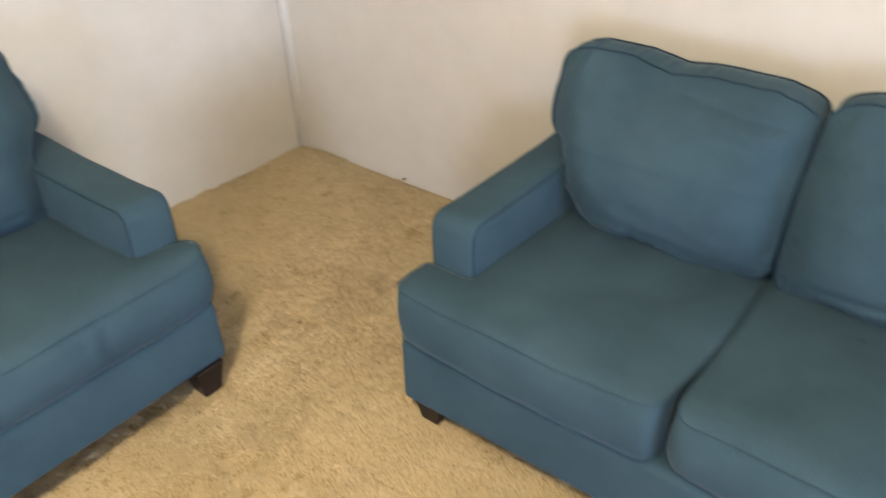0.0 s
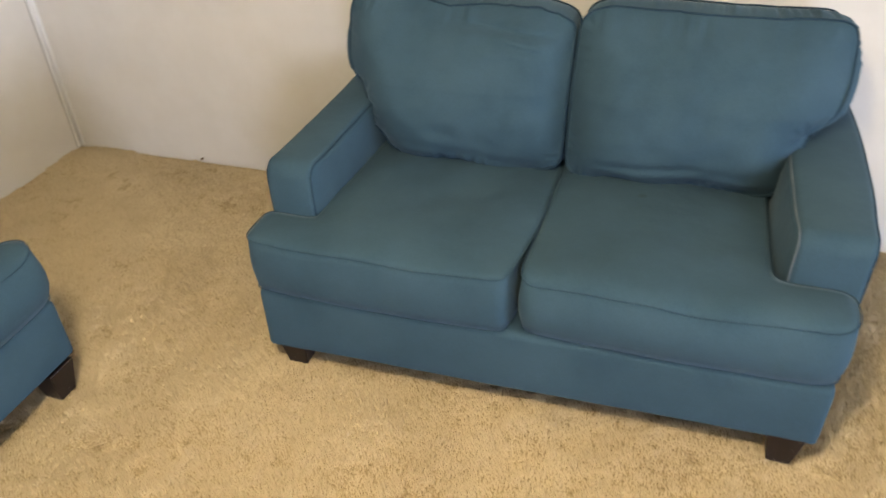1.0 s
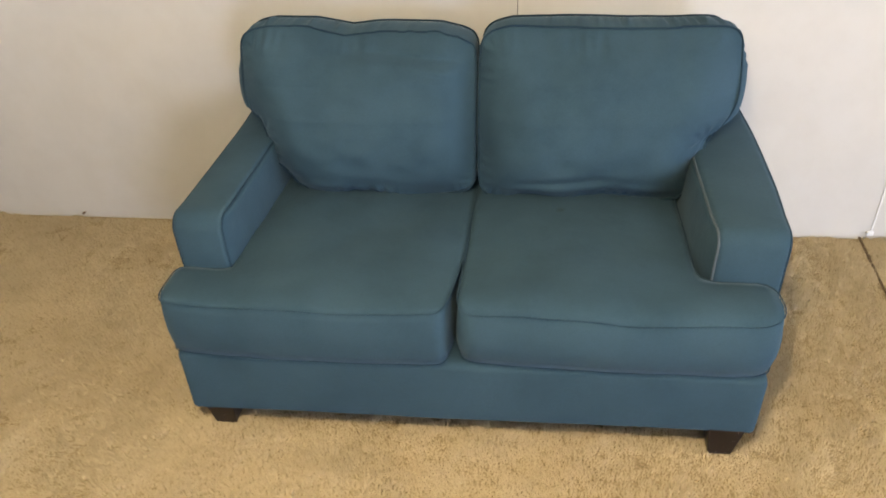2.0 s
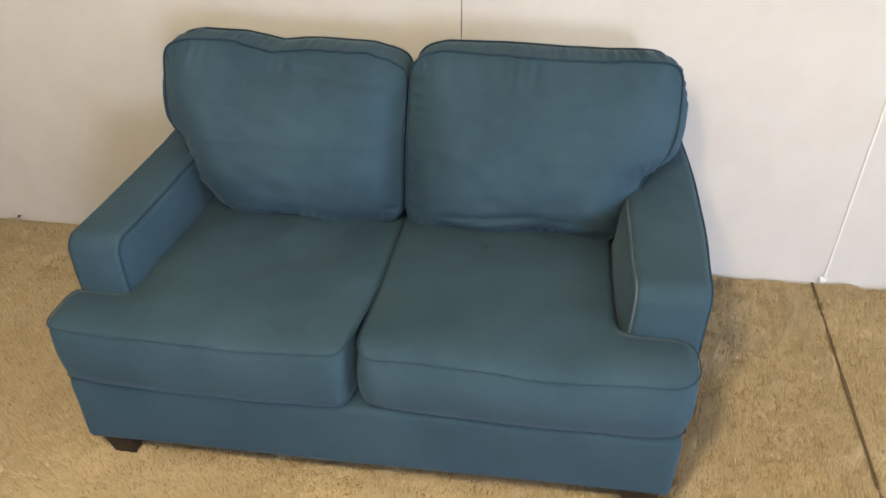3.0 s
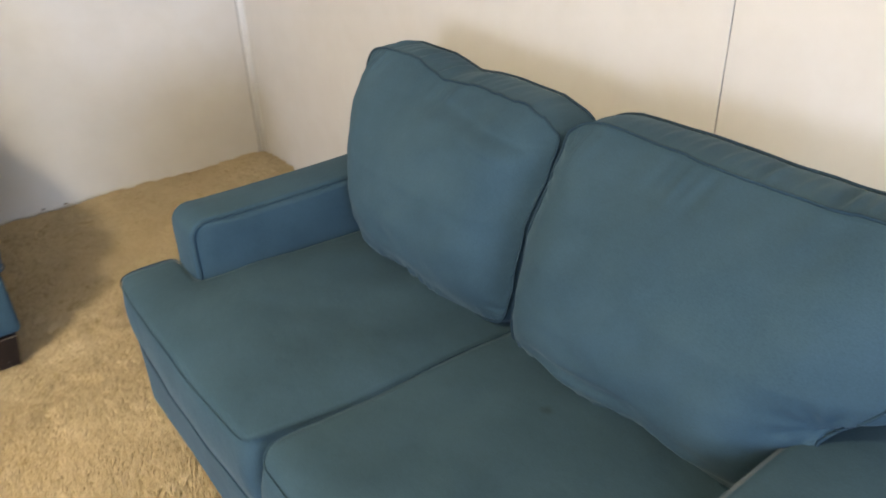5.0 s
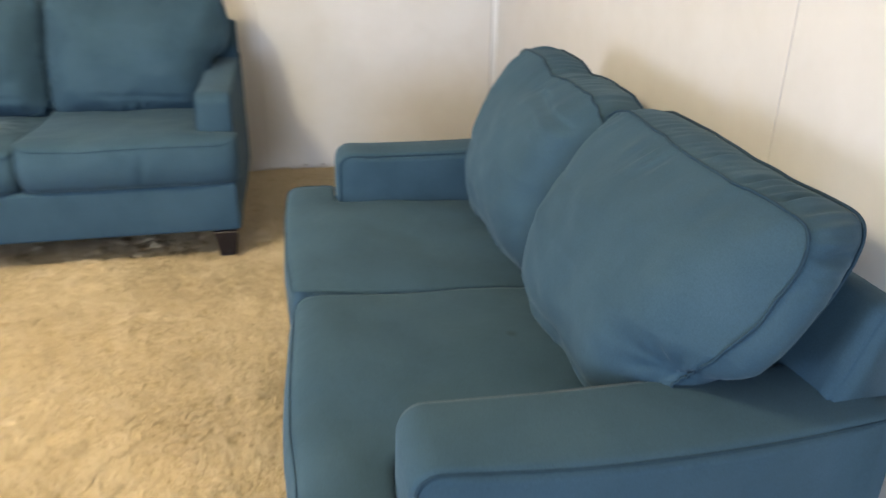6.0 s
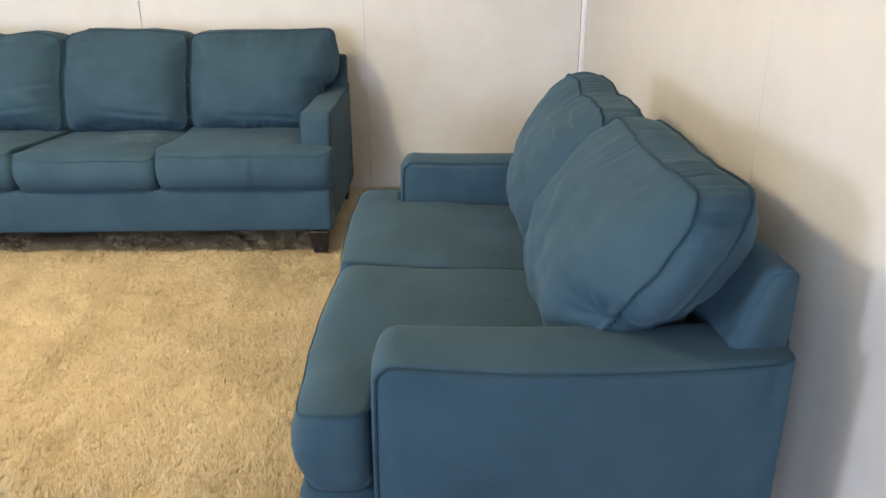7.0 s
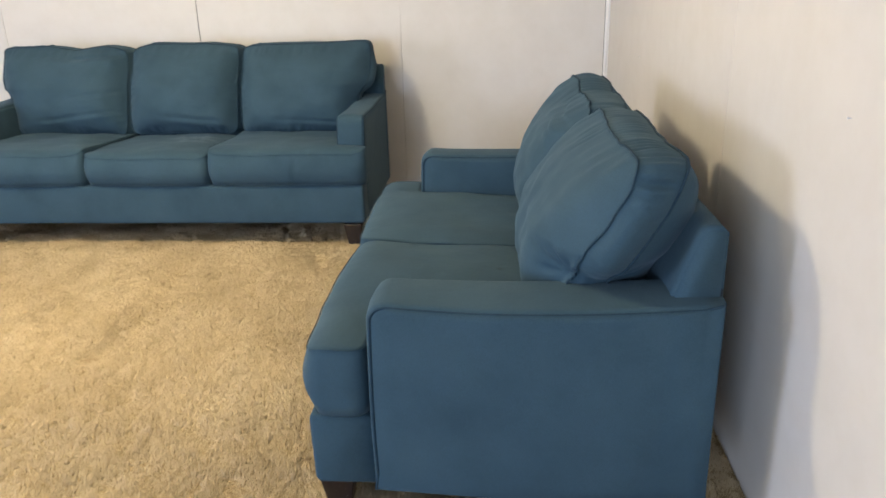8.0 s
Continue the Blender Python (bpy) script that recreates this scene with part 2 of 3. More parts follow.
def pad(us, vs, mask, h, crown_top, crown_low, bulge, spread=0.10, rounds=6, rings=6, ripple=0.0, seed=0, pucker=0.0, ribs=None, even=12, soften=40):
    """A boxed cushion over the cells of a grid that mask() keeps. Gives verts, faces and its two edge loops (low, top)."""
    nu, nv = len(us), len(vs)
    keep = np.array([[mask((us[i] + us[i + 1]) / 2, (vs[j] + vs[j + 1]) / 2) for j in range(nv - 1)] for i in range(nu - 1)])
    used, nxt, cells = {}, {}, []
    for i in range(nu - 1):
        for j in range(nv - 1):
            if keep[i, j]:
                quad = [(i, j), (i + 1, j), (i + 1, j + 1), (i, j + 1)]
                cells.append(quad)
                for q in quad:
                    used.setdefault(q, len(used))
    edges = set()
    for q in cells:
        for a, b in zip(q, q[1:] + q[:1]):
            edges.add((a, b))
    for a, b in edges:
        if (b, a) not in edges:
            nxt[used[a]] = used[b]
    start = min(nxt)
    loop, k = [start], nxt[start]
    while k != start:
        loop.append(k)
        k = nxt[k]
    P = np.zeros((len(used), 2))
    for (i, j), k in used.items():
        P[k] = us[i], vs[j]
    L = P[loop]
    for _ in range(rounds):
        L = 0.5 * L + 0.25 * (np.roll(L, 1, 0) + np.roll(L, -1, 0))
    P[loop] = L
    fat = bulge(L) if callable(bulge) else np.full(len(L), bulge)
    nb = [[] for _ in range(len(used))]
    for a, b in edges:
        nb[used[a]].append(used[b])
        nb[used[b]].append(used[a])
    inner = [k for k in range(len(used)) if k not in set(loop)]
    pads = max(len(x) for x in nb)
    NB = np.array([x + [x[0]] * (pads - len(x)) for x in nb])
    for _ in range(even):
        Q = P[NB].mean(1)
        P[inner] = 0.4 * P[inner] + 0.6 * Q[inner]
    G = np.linalg.norm(P[:, None, :] - L[None, :, :], axis=2)
    D, close = np.min(G, axis=1), np.argmin(G, axis=1)
    rise = np.sin(math.pi / 2 * np.clip(D / spread, 0, 1)) ** 0.65
    for _ in range(soften):
        Q = rise[NB].mean(1)
        rise[inner] = 0.35 * rise[inner] + 0.65 * Q[inner]
    rise /= rise.max()
    n = len(P)
    N = np.roll(L, -1, 0) - np.roll(L, 1, 0)
    N = np.stack([N[:, 1], -N[:, 0]], 1)
    N /= np.linalg.norm(N, axis=1)[:, None]
    rng = np.random.RandomState(seed)
    arc = np.concatenate([[0], np.cumsum(np.linalg.norm(np.diff(L, axis=0), axis=1))])
    spots = np.clip(np.sin(arc * 7 + seed) * np.sin(arc * 11.3 + 2 * seed) + 0.15, 0, 1)
    pleat = pucker * spots * np.sin(arc * 165 + 2 * np.sin(arc * 31))
    top_z = h / 2 + crown_top * rise + pleat[close] * np.exp(-((D - 0.022) / 0.020) ** 2) * (D > 0)
    verts = [np.column_stack([P, top_z]), np.column_stack([P, -h / 2 - crown_low * rise])]
    wave = sum(rng.uniform(0.4, 1) * np.sin(arc * f + rng.uniform(0, 6)) for f in (90, 150, 210, 245)) * ripple * (0.25 + 0.75 * np.clip(np.sin(arc * 5.3 + seed) + np.sin(arc * 9.1 + 3 * seed), 0, 1) if ribs is None else ribs(L))
    for r in range(1, rings):
        s = r / rings
        b = fat * math.sin(math.pi * s) + wave * math.sin(math.pi * s)
        verts.append(np.column_stack([L + N * np.reshape(b, (-1, 1)), np.full(len(L), -h / 2 + h * s)]))
    V = np.concatenate(verts)
    faces = [tuple(used[q] for q in c) for c in cells] + [tuple(n + used[q] for q in reversed(c)) for c in cells]
    m = len(loop)
    levels = [[n + k for k in loop]] + [[2 * n + r * m + k for k in range(m)] for r in range(rings - 1)] + [list(loop)]
    for a, b in zip(levels, levels[1:]):
        for k in range(m):
            j = (k + 1) % m
            faces.append((a[k], a[j], b[j], b[k]))
    off = L + N * 0.003
    return V, faces, np.column_stack([off, np.full(m, -h / 2)]), np.column_stack([off, np.full(m, h / 2)])


def soft_noise(P, scale, seed):
    return np.array([noise.noise(Vector(p) * scale + Vector((seed * 7.1, seed * 3.7, seed))) for p in P])


# ---------------------------------------------------------------- the room
def wall_with_panels(name, label, along, seams, length, inner, outward, gaps):
    """A wall whose face is set with upright panels between the seams. along: 'x' or 'y'."""
    def slab(a0, a1, d0, d1, z0, z1, bevel=0.0):
        lo, hi = sorted((inner + outward * d0, inner + outward * d1))
        if along == "x":
            return box(a0, a1, lo, hi, z0, z1, bevel, 1)
        return box(lo, hi, a0, a1, z0, z1, bevel, 1)
    wall = tagged(part(name, slab(-length, 0.11 if along == "x" else NORTH, 0.010, 0.11, 0, HIGH), GAP), label, "wall", kind="structure")
    stops = [0.0 if along == "x" else NORTH] + seams + [-length]
    for a, b in zip(stops, stops[1:]):
        part("wall_panel", slab(b + gaps.get(b, 0.0009), a - gaps.get(a, 0.0009), 0.0, 0.009, -0.025, HIGH, 0.0010), WALL, wall)
    return wall


wall_with_panels("wall_north", "off-white wall of tall smooth panels with thin joints", "x", [-1.211, -2.430, -3.650, -4.87, -6.09], -WEST, NORTH, 1, {-2.430: 0.0022, -1.211: 0.0005})
wall_with_panels("wall_east", "off-white panelled wall behind the loveseat", "y", [-2.398, -4.88, -6.10, -7.32, -8.54], -SOUTH, 0.0, 1, {-2.398: 0.0013})


def joined(boxes):
    bm = bmesh.new()
    for b in boxes:
        t = box(*b)
        me = bpy.data.meshes.new("tmp")
        t.to_mesh(me)
        t.free()
        bm.from_mesh(me)
        bpy.data.meshes.remove(me)
    return bm


def window(name, m, hw, hh):
    win = tagged(new(name), "white vinyl framed glazed opening letting in daylight", "window", kind="structure")
    win.matrix_world = m
    for a0, a1, b0, b1 in ((-hw, -hw + 0.04, 0, hh), (hw - 0.04, hw, 0, hh), (-hw + 0.04, hw - 0.04, 0, 0.04), (-hw + 0.04, hw - 0.04, hh - 0.04, hh)):
        part("window_frame", box(-0.09, -0.05, a0, a1, b0, b1, 0.004, 1), FRAMEP, win)


tagged(part("wall_south", joined([(a, b, SOUTH - 0.1, SOUTH, c, d) for a, b, c, d in (
    (WEST - 0.1, PATIO[0], 0, HIGH), (PATIO[1], 0.11, 0, HIGH), (PATIO[0], PATIO[1], 0, PATIO[2]), (PATIO[0], PATIO[1], PATIO[3], HIGH))]), FAR),
    "unseen plain wall, tan to cut bounced light, with a glazed patio opening", "wall", kind="structure")
window("window_2", pose(mid[0], SOUTH, PATIO[2], 0, 0, 90), (PATIO[1] - PATIO[0]) / 2, PATIO[3] - PATIO[2])
W0 = WINDOWS[0]
tagged(part("wall_west", joined([(WEST - 0.1, WEST, *q) for q in (
    (SOUTH, W0[0], 0, HIGH), (W0[1], NORTH + 0.11, 0, HIGH), (W0[0], W0[1], 0, W0[2]), (W0[0], W0[1], W0[3], HIGH))]), FAR),
    "unseen plain wall, tan to cut bounced light, with one wide window", "wall", kind="structure")
for k, (w0, w1, z0, z1, _) in enumerate(WINDOWS):
    window("window_%d" % (k + 1), pose(WEST, (w0 + w1) / 2, z0), (w1 - w0) / 2, z1 - z0)
tagged(part("ceiling", box(WEST - 0.1, 0.11, SOUTH - 0.1, NORTH + 0.11, HIGH, HIGH + 0.1), CEIL), "unseen plain ceiling, toned down to cut bounced light", "ceiling", kind="structure")

# Fixtures added to give the two inferred lights a body; none is seen.
lamp = tagged(new("unseen_ceiling_lamp"), "added unseen ceiling lamp, white, on a short stem", "lamp", "ceiling lamps", "structure")
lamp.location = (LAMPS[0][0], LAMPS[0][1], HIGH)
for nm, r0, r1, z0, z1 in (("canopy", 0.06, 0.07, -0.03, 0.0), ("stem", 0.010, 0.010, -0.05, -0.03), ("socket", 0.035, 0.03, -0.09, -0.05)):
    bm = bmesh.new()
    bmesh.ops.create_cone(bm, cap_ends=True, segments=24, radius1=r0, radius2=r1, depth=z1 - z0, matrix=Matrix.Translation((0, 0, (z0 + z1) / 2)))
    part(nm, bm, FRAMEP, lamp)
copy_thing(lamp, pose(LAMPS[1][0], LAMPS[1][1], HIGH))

# corner moulding: two slim fillets and a rounded bead
trim = tagged(new("trim"), "white moulding up the corner of the room", "trim", kind="structure")
trim.location = (0, NORTH, 0)
part("corner_strip", box(-0.024, -0.008, -0.0070, -0.0005, -0.012, HIGH, 0.002, 1), TRIM, trim)
part("corner_strip", box(-0.0070, -0.0005, -0.024, -0.008, -0.012, HIGH, 0.002, 1), TRIM, trim)
# Dark strip painting the shadow line along the moulding's edge.
part("shade_line", box(-0.0275, -0.024, -0.0022, -0.0002, -0.012, HIGH), GAP, trim)
bm = bmesh.new()
bmesh.ops.create_cone(bm, cap_ends=True, segments=16, radius1=0.0075, radius2=0.0075, depth=HIGH, matrix=Matrix.Translation((-0.0140, -0.0140, HIGH / 2)))
part("corner_bead", bm, TRIM, trim, smooth=True)
batten = tagged(new("batten"), "thin white batten over a wall joint", "trim", kind="structure")
batten.location = (0, -3.660, 0)
part("strip", box(-0.0028, -0.0005, -0.0185, -0.0125, 0.012, HIGH, 0.001, 2), TRIM, batten)
part("strip_foot", box(-0.012, -0.001, -0.022, 0.002, 0.0, 0.018, 0.003, 1), TRIM, batten)

# small nails left in the wall
for y, z in ((-3.15, 0.990), (-1.04, 0.888)):
    bm = bmesh.new()
    turn = Matrix.Translation((-0.004, y, z)) @ Matrix.Rotation(math.pi / 2, 4, "Y")
    bmesh.ops.create_cone(bm, cap_ends=True, segments=8, radius1=0.0012, radius2=0.0012, depth=0.006, matrix=turn)
    bmesh.ops.create_cone(bm, cap_ends=True, segments=10, radius1=0.0026, radius2=0.0022, depth=0.0018, matrix=Matrix.Translation((-0.0075, y, z)) @ Matrix.Rotation(math.pi / 2, 4, "Y"))
    tagged(part("nail", bm, FRAMEP), "small white-painted nail standing out of the wall panel", "nail")

# crumbs of old board along the foot of the walls
for x, y, r, turn in ((-0.012, -0.636, 0.009, 20), (-1.02, 0.018, 0.007, 70), (-0.93, 0.014, 0.006, 10)):
    bm = box(-r, r, -r * 0.55, r * 0.55, -r * 0.35, r * 0.35, r * 0.12, 1)
    for v in bm.verts:
        v.co += Vector((noise.noise(v.co * 300), noise.noise(v.co * 310 + Vector((3, 0, 0))), 0)) * r * 0.3
    chip = tagged(part("board_chip", bm, CHIP), "small brown crumb of board lying on the carpet", "debris", group="crumbs at the wall")
    chip.matrix_world = pose(x, y, 0.006, 14, 8, turn)

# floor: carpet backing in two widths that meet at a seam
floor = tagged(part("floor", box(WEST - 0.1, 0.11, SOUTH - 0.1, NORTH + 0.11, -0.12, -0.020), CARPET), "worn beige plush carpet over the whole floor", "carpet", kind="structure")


def seam_y(x):
    """The carpet seam that runs out from the east wall."""
    return -3.640 - 0.056 * x


# Dark brown strip laid in the seam, standing in for its shaded groove.
bm = bmesh.new()
rows = []
for k in range(60):
    x = -0.005 - 3.7 * k / 59
    w = 0.0050 + 0.0015 * math.sin(9 * x) * math.sin(23 * x + 1)
    rows.append([bm.verts.new((x, seam_y(x) + q, z)) for q, z in ((-w, -0.0098), (-w * 0.6, -0.007), (w * 0.6, -0.007), (w, -0.0098))])
for a, b in zip(rows, rows[1:]):
    for k in range(3):
        bm.faces.new((a[k], b[k], b[k + 1], a[k + 1]))
tagged(part("carpet_seam", bm, GROOVE), "dark ragged joint between two widths of carpet", "carpet seam", kind="structure")


# ---------------------------------------------------------------- sofas
ARM_T, BASE_LOW, BASE_TOP, FRONT = 0.128, 0.104, 0.305, 0.925


def rail_top(half):
    return BASE_TOP if half > 1 else BASE_TOP - 0.022


def fix_normals(ob):
    bm = bmesh.new()
    bm.from_mesh(ob.data)
    bmesh.ops.recalc_face_normals(bm, faces=bm.faces[:])
    bm.to_mesh(ob.data)
    bm.free()
    return ob


def cord(points, parent, closed=True, r=0.0030, mat=None, label=""):
    v, f = tube(points, r, closed)
    return link_mesh("piping", v, f, mat or PIPE, parent, label)


def arm(parent, side, half, front, splay, ARM_TOP, belly=0.0, flare=0.0, low=BASE_LOW):
    """A track arm with a softly rounded front corner and corded edges. side: -1 or +1; splay: how far its back stands out."""
    R = 0.045
    prof = [(0.005, low), (0.40, low), (front, low)]
    prof += [(front + 0.004 * math.sin(k / 9 * 3.1), low + (ARM_TOP - R - low) * k / 9) for k in range(1, 10)]
    prof += [(front - R + R * math.cos(a), ARM_TOP - R + R * math.sin(a)) for a in [math.pi / 2 * k / 7 for k in range(1, 8)]]
    top = [front - R - (front - R - 0.005) * k / 16 for k in range(1, 17)]
    prof += [(d, ARM_TOP - 0.007 * math.sin(math.pi * min(1, (front - d) / 0.62)) + 0.006 * max(0, 1 - d / 0.15)) for d in top]
    prof = np.array(prof)
    nxt = np.roll(prof, -1, 0) - np.roll(prof, 1, 0)
    nrm = np.stack([nxt[:, 1], -nxt[:, 0]], 1)
    nrm /= np.linalg.norm(nrm, axis=1)[:, None]
    nrm[:2] *= 0
    r = 0.012
    across = [0.0] + [r * (1 - math.cos(math.pi / 2 * k / 4)) for k in range(1, 5)] + [ARM_T / 2]
    inset = [r] + [r * (1 - math.sin(math.pi / 2 * k / 4)) for k in range(1, 5)] + [-0.004]
    across = across + [ARM_T - a for a in reversed(across[:-1])]
    inset = inset + list(reversed(inset[:-1]))
    verts, faces, m = [], [], len(prof)
    xo, xi = side * half, side * (half - ARM_T)

    def lean(x, d, z):
        wob = 0.005 * noise.noise(Vector((d * 5 + side, z * 6, half)))
        out = (abs(x) - (half - ARM_T)) / ARM_T
        sunk = max(0.0, min(1.0, (ARM_TOP - z) / 0.13)) * (1 - max(0, min(1, out))) * math.sin(math.pi * max(0.0, min(1.0, d / front)) ** 1.5)
        return (x + side * (splay * (0.35 + 0.65 * out) * (1 - d / front) - belly * sunk + flare * max(0.0, out) * (0.35 + 0.65 * math.sin(math.pi * min(1.0, 0.15 + 0.72 * d / front))) + wob), -d, z)
    for a, i in zip(across, inset):
        x = xo + (xi - xo) * a / ARM_T
        for (d, z), q in zip(prof, nrm):
            verts.append(lean(x, d - i * q[0], z - i * q[1]))
    for k in range(len(across) - 1):
        for s in range(m):
            t = (s + 1) % m
            faces.append((k * m + s, k * m + t, (k + 1) * m + t, (k + 1) * m + s))
    cen = prof.mean(0)
    for k, x, puff in ((0, xo, side), (len(across) - 1, xi, -side)):
        last = [k * m + s for s in range(m)]
        for grow, out in ((0.92, 0.003), (0.75, 0.005), (0.45, 0.006)):
            c = len(verts)
            for d, z in cen + (prof - cen) * grow:
                verts.append(lean(x + puff * out, d, z))
            now = [c + s for s in range(m)]
            for s in range(m):
                t = (s + 1) % m
                faces.append((last[s], last[t], now[t], now[s]))
            last = now
        verts.append(lean(x + puff * 0.006, *cen))
        for s in range(m):
            faces.append((last[s], last[(s + 1) % m], len(verts) - 1))
    ob = fix_normals(link_mesh("arm", verts, faces, FABRIC, parent))
    for x in (xo, xi):
        cord([lean(x, d - (r - 0.003) * q[0], z - (r - 0.003) * q[1]) for (d, z), q in zip(prof[2:], nrm[2:])], ob, False, 0.0036, *((PALE, "pale piping") if flare and x == xi else ()))
    return ob


def front_base(parent, half, arm_front, lows):
    """Upholstered rail under the seat cushions, in front of the arms."""
    r, top = 0.016, rail_top(half)
    d0, d1 = arm_front - 0.030, FRONT
    prof = [(d0, BASE_LOW), (d1 - r, BASE_LOW)] + [(d1 - r + r * math.sin(a), BASE_LOW + r - r * math.cos(a)) for a in (0.5, 1.0, 1.57)]
    prof += [(d1, BASE_LOW + 0.07), (d1, top - 0.06)]
    prof += [(d1 - r + r * math.cos(a), top - r + r * math.sin(a)) for a in (0.0, 0.5, 1.0, 1.57)] + [(d0, top)]
    verts, faces, m = [], [], len(prof)
    w = half + 0.003
    rows = [(-w, 0.010), (-w + 0.004, 0.003), (-w + 0.012, 0.0)] + [(u, 0.0) for u in np.linspace(-w + 0.03, w - 0.03, 60)] + [(w - 0.012, 0.0), (w - 0.004, 0.003), (w, 0.010)]
    for u, s in rows:
        for d, z in prof:
            wob = 0.005 * noise.noise(Vector((u * 2.2, z * 4, half))) + 0.0015 * noise.noise(Vector((u * 9, z * 9, half)))
            front = d > d1 - 0.02
            drop = ((lows[0] + (lows[1] - lows[0]) * (u + w) / (2 * w)) - BASE_LOW) * max(0.0, (top - z) / (top - BASE_LOW))
            ahead = 0.009 * (w - u) / (2 * w) if half < 1 else 0.0
            verts.append((u, -(d + (wob - s + ahead if front else 0)), z + drop + (s if z < BASE_LOW + 0.02 else -s if z > top - 0.02 else 0)))
    for k in range(len(rows) - 1):
        for s in range(m):
            t = (s + 1) % m
            faces.append((k * m + s, k * m + t, (k + 1) * m + t, (k + 1) * m + s))
    faces += [tuple(range(m)), tuple((len(rows) - 1) * m + k for k in range(m))]
    return fix_normals(link_mesh("front_rail", verts, faces, FABRIC, parent))


def back_frame(parent, half, tall):
    """The fixed back: a wedge that leans, thinner at the top."""
    prof = [(0.0, BASE_LOW), (0.16, BASE_LOW), (0.16, 0.42), (0.122, 0.555), (0.066, tall - 0.024), (0.056, tall - 0.006), (0.040, tall), (0.014, tall), (0.003, tall - 0.012)]
    verts, faces, m = [], [], len(prof)
    w = half - 0.004
    us = [-w] + list(np.linspace(-w + 0.03, w - 0.03, 20)) + [w]
    for u in us:
        for d, z in prof:
            verts.append((u, -d, z + 0.004 * noise.noise(Vector((u * 3, 0, half))) * (z > 0.6)))
    for k in range(len(us) - 1):
        for s in range(m):
            t = (s + 1) % m
            faces.append((k * m + s, k * m + t, (k + 1) * m + t, (k + 1) * m + s))
    faces += [tuple(range(m)), tuple((len(us) - 1) * m + k for k in range(m))]
    ob = link_mesh("backrest_frame", verts, faces, FABRIC, parent)
    bm = bmesh.new()
    bm.from_mesh(ob.data)
    bmesh.ops.recalc_face_normals(bm, faces=bm.faces[:])
    bmesh.ops.bevel(bm, geom=[e for e in bm.edges if e.calc_face_angle(0) > 1.0], offset=0.007, segments=3, affect="EDGES")
    bm.to_mesh(ob.data)
    bm.free()
    ob.data.polygons.foreach_set("use_smooth", [True] * len(ob.data.polygons))
    return ob


def grid_line(parts):
    return sorted(set(np.round(np.concatenate([np.linspace(a, b, n) for a, b, n in parts]), 5)))


def seat_cushion(parent, u0, u1, ear, half, arm_front, seed, drift, lift=0.0, thick=0.155, fore=0.0, wide=0.0, cloth=None, fold=None, bulge=0.016, crisp=False):
    """Boxed T-cushion from u0 to u1; ear -1 or +1 where it wraps an arm front, 0 for none."""
    g = 0.0025
    arm_in = half - ARM_T - (0.036 if ear == 1 and half < 1 else 0.004)
    lo = -half - wide if ear == -1 else u0 + g
    hi = half + wide if ear == 1 else u1 - g
    notch = arm_front + (0.008 if half > 1 or ear < 1 else -0.007)

    def mask(u, v):
        if ear == 1 and u > arm_in or ear == -1 and u < -arm_in:
            return v > notch
        return True
    us = [(max(lo, -arm_in), min(hi, arm_in), 44)]
    if ear:
        us.append((arm_in, hi, 9) if ear == 1 else (lo, -arm_in, 9))

    def fat(L):
        return np.interp(L[:, 1], [FRONT - 0.05, FRONT - 0.005], [0.003, bulge])
    V, F, low, top = pad(grid_line(us), grid_line([(0.18, notch, 40), (notch, FRONT + 0.004 + fore, 11)]), mask, thick, 0.014, 0.0, fat, spread=0.16, rounds=16 if half > 1 else 3 if crisp else 8, ripple=0.0005, seed=seed, pucker=0.0012)

    def bend(Q):
        Q = np.array(Q)
        t = np.clip((Q[:, 2] + thick / 2) / thick, 0, 1.3)
        rel = np.clip((Q[:, 0] - lo) / (hi - lo), 0, 1)
        z = Q[:, 2] + t * (0.010 * soft_noise(Q * [1, 1, 0], 4.0, seed) + 0.003 * soft_noise(Q * [1, 1, 0.5], 11.0, seed + 4) + lift)
        near = np.clip((Q[:, 1] - (FRONT - 0.12)) / 0.12, 0, 1)
        z = z - t * (0.004 * near ** 2 + 0.046 * np.clip(1 - Q[:, 1] / FRONT, 0, 1))
        # the front edge rolls over softly
        roll = np.clip((Q[:, 1] - (FRONT + fore - 0.055)) / 0.06, 0, 1)
        z = z - np.clip(t, 0, 1.2) * (0.010 if crisp else 0.024) * (1 - np.sqrt(1 - 0.96 * roll ** 2))
        # the front edge bows out between the corners
        bow = 0.018 * (np.sin(math.pi * rel) ** 0.5) - 0.006
        v = Q[:, 1] + near * (bow + 0.006 * soft_noise(Q, 6.0, seed + 9) + 0.005 * np.sin(math.pi * np.clip(t, 0, 1)))
        v = v - near * (0.0 if crisp else 0.006) * np.clip(1 - t / 0.35, 0, 1)
        if fold is not None:
            lie = Q[:, 0] - fold - 0.15 * (t - 0.5) * thick
            v = v + near ** 2 * 0.007 * (np.exp(-(lie / 0.012) ** 2) - np.exp(-((lie - 0.026) / 0.014) ** 2)) * np.exp(-((t - 0.55) / 0.38) ** 2)
        u = Q[:, 0] + np.interp(Q[:, 0], [lo, hi], drift) * np.clip(Q[:, 1] / FRONT, 0, 1) ** 6
        return np.column_stack([u, -v, rail_top(half) + 0.003 + thick / 2 + z])
    ob = fix_normals(link_mesh("seat_cushion", bend(V), F, cloth, parent))
    for loop in (low, top):
        cord(bend(loop), ob, True, 0.0015, SOFT)
    return ob


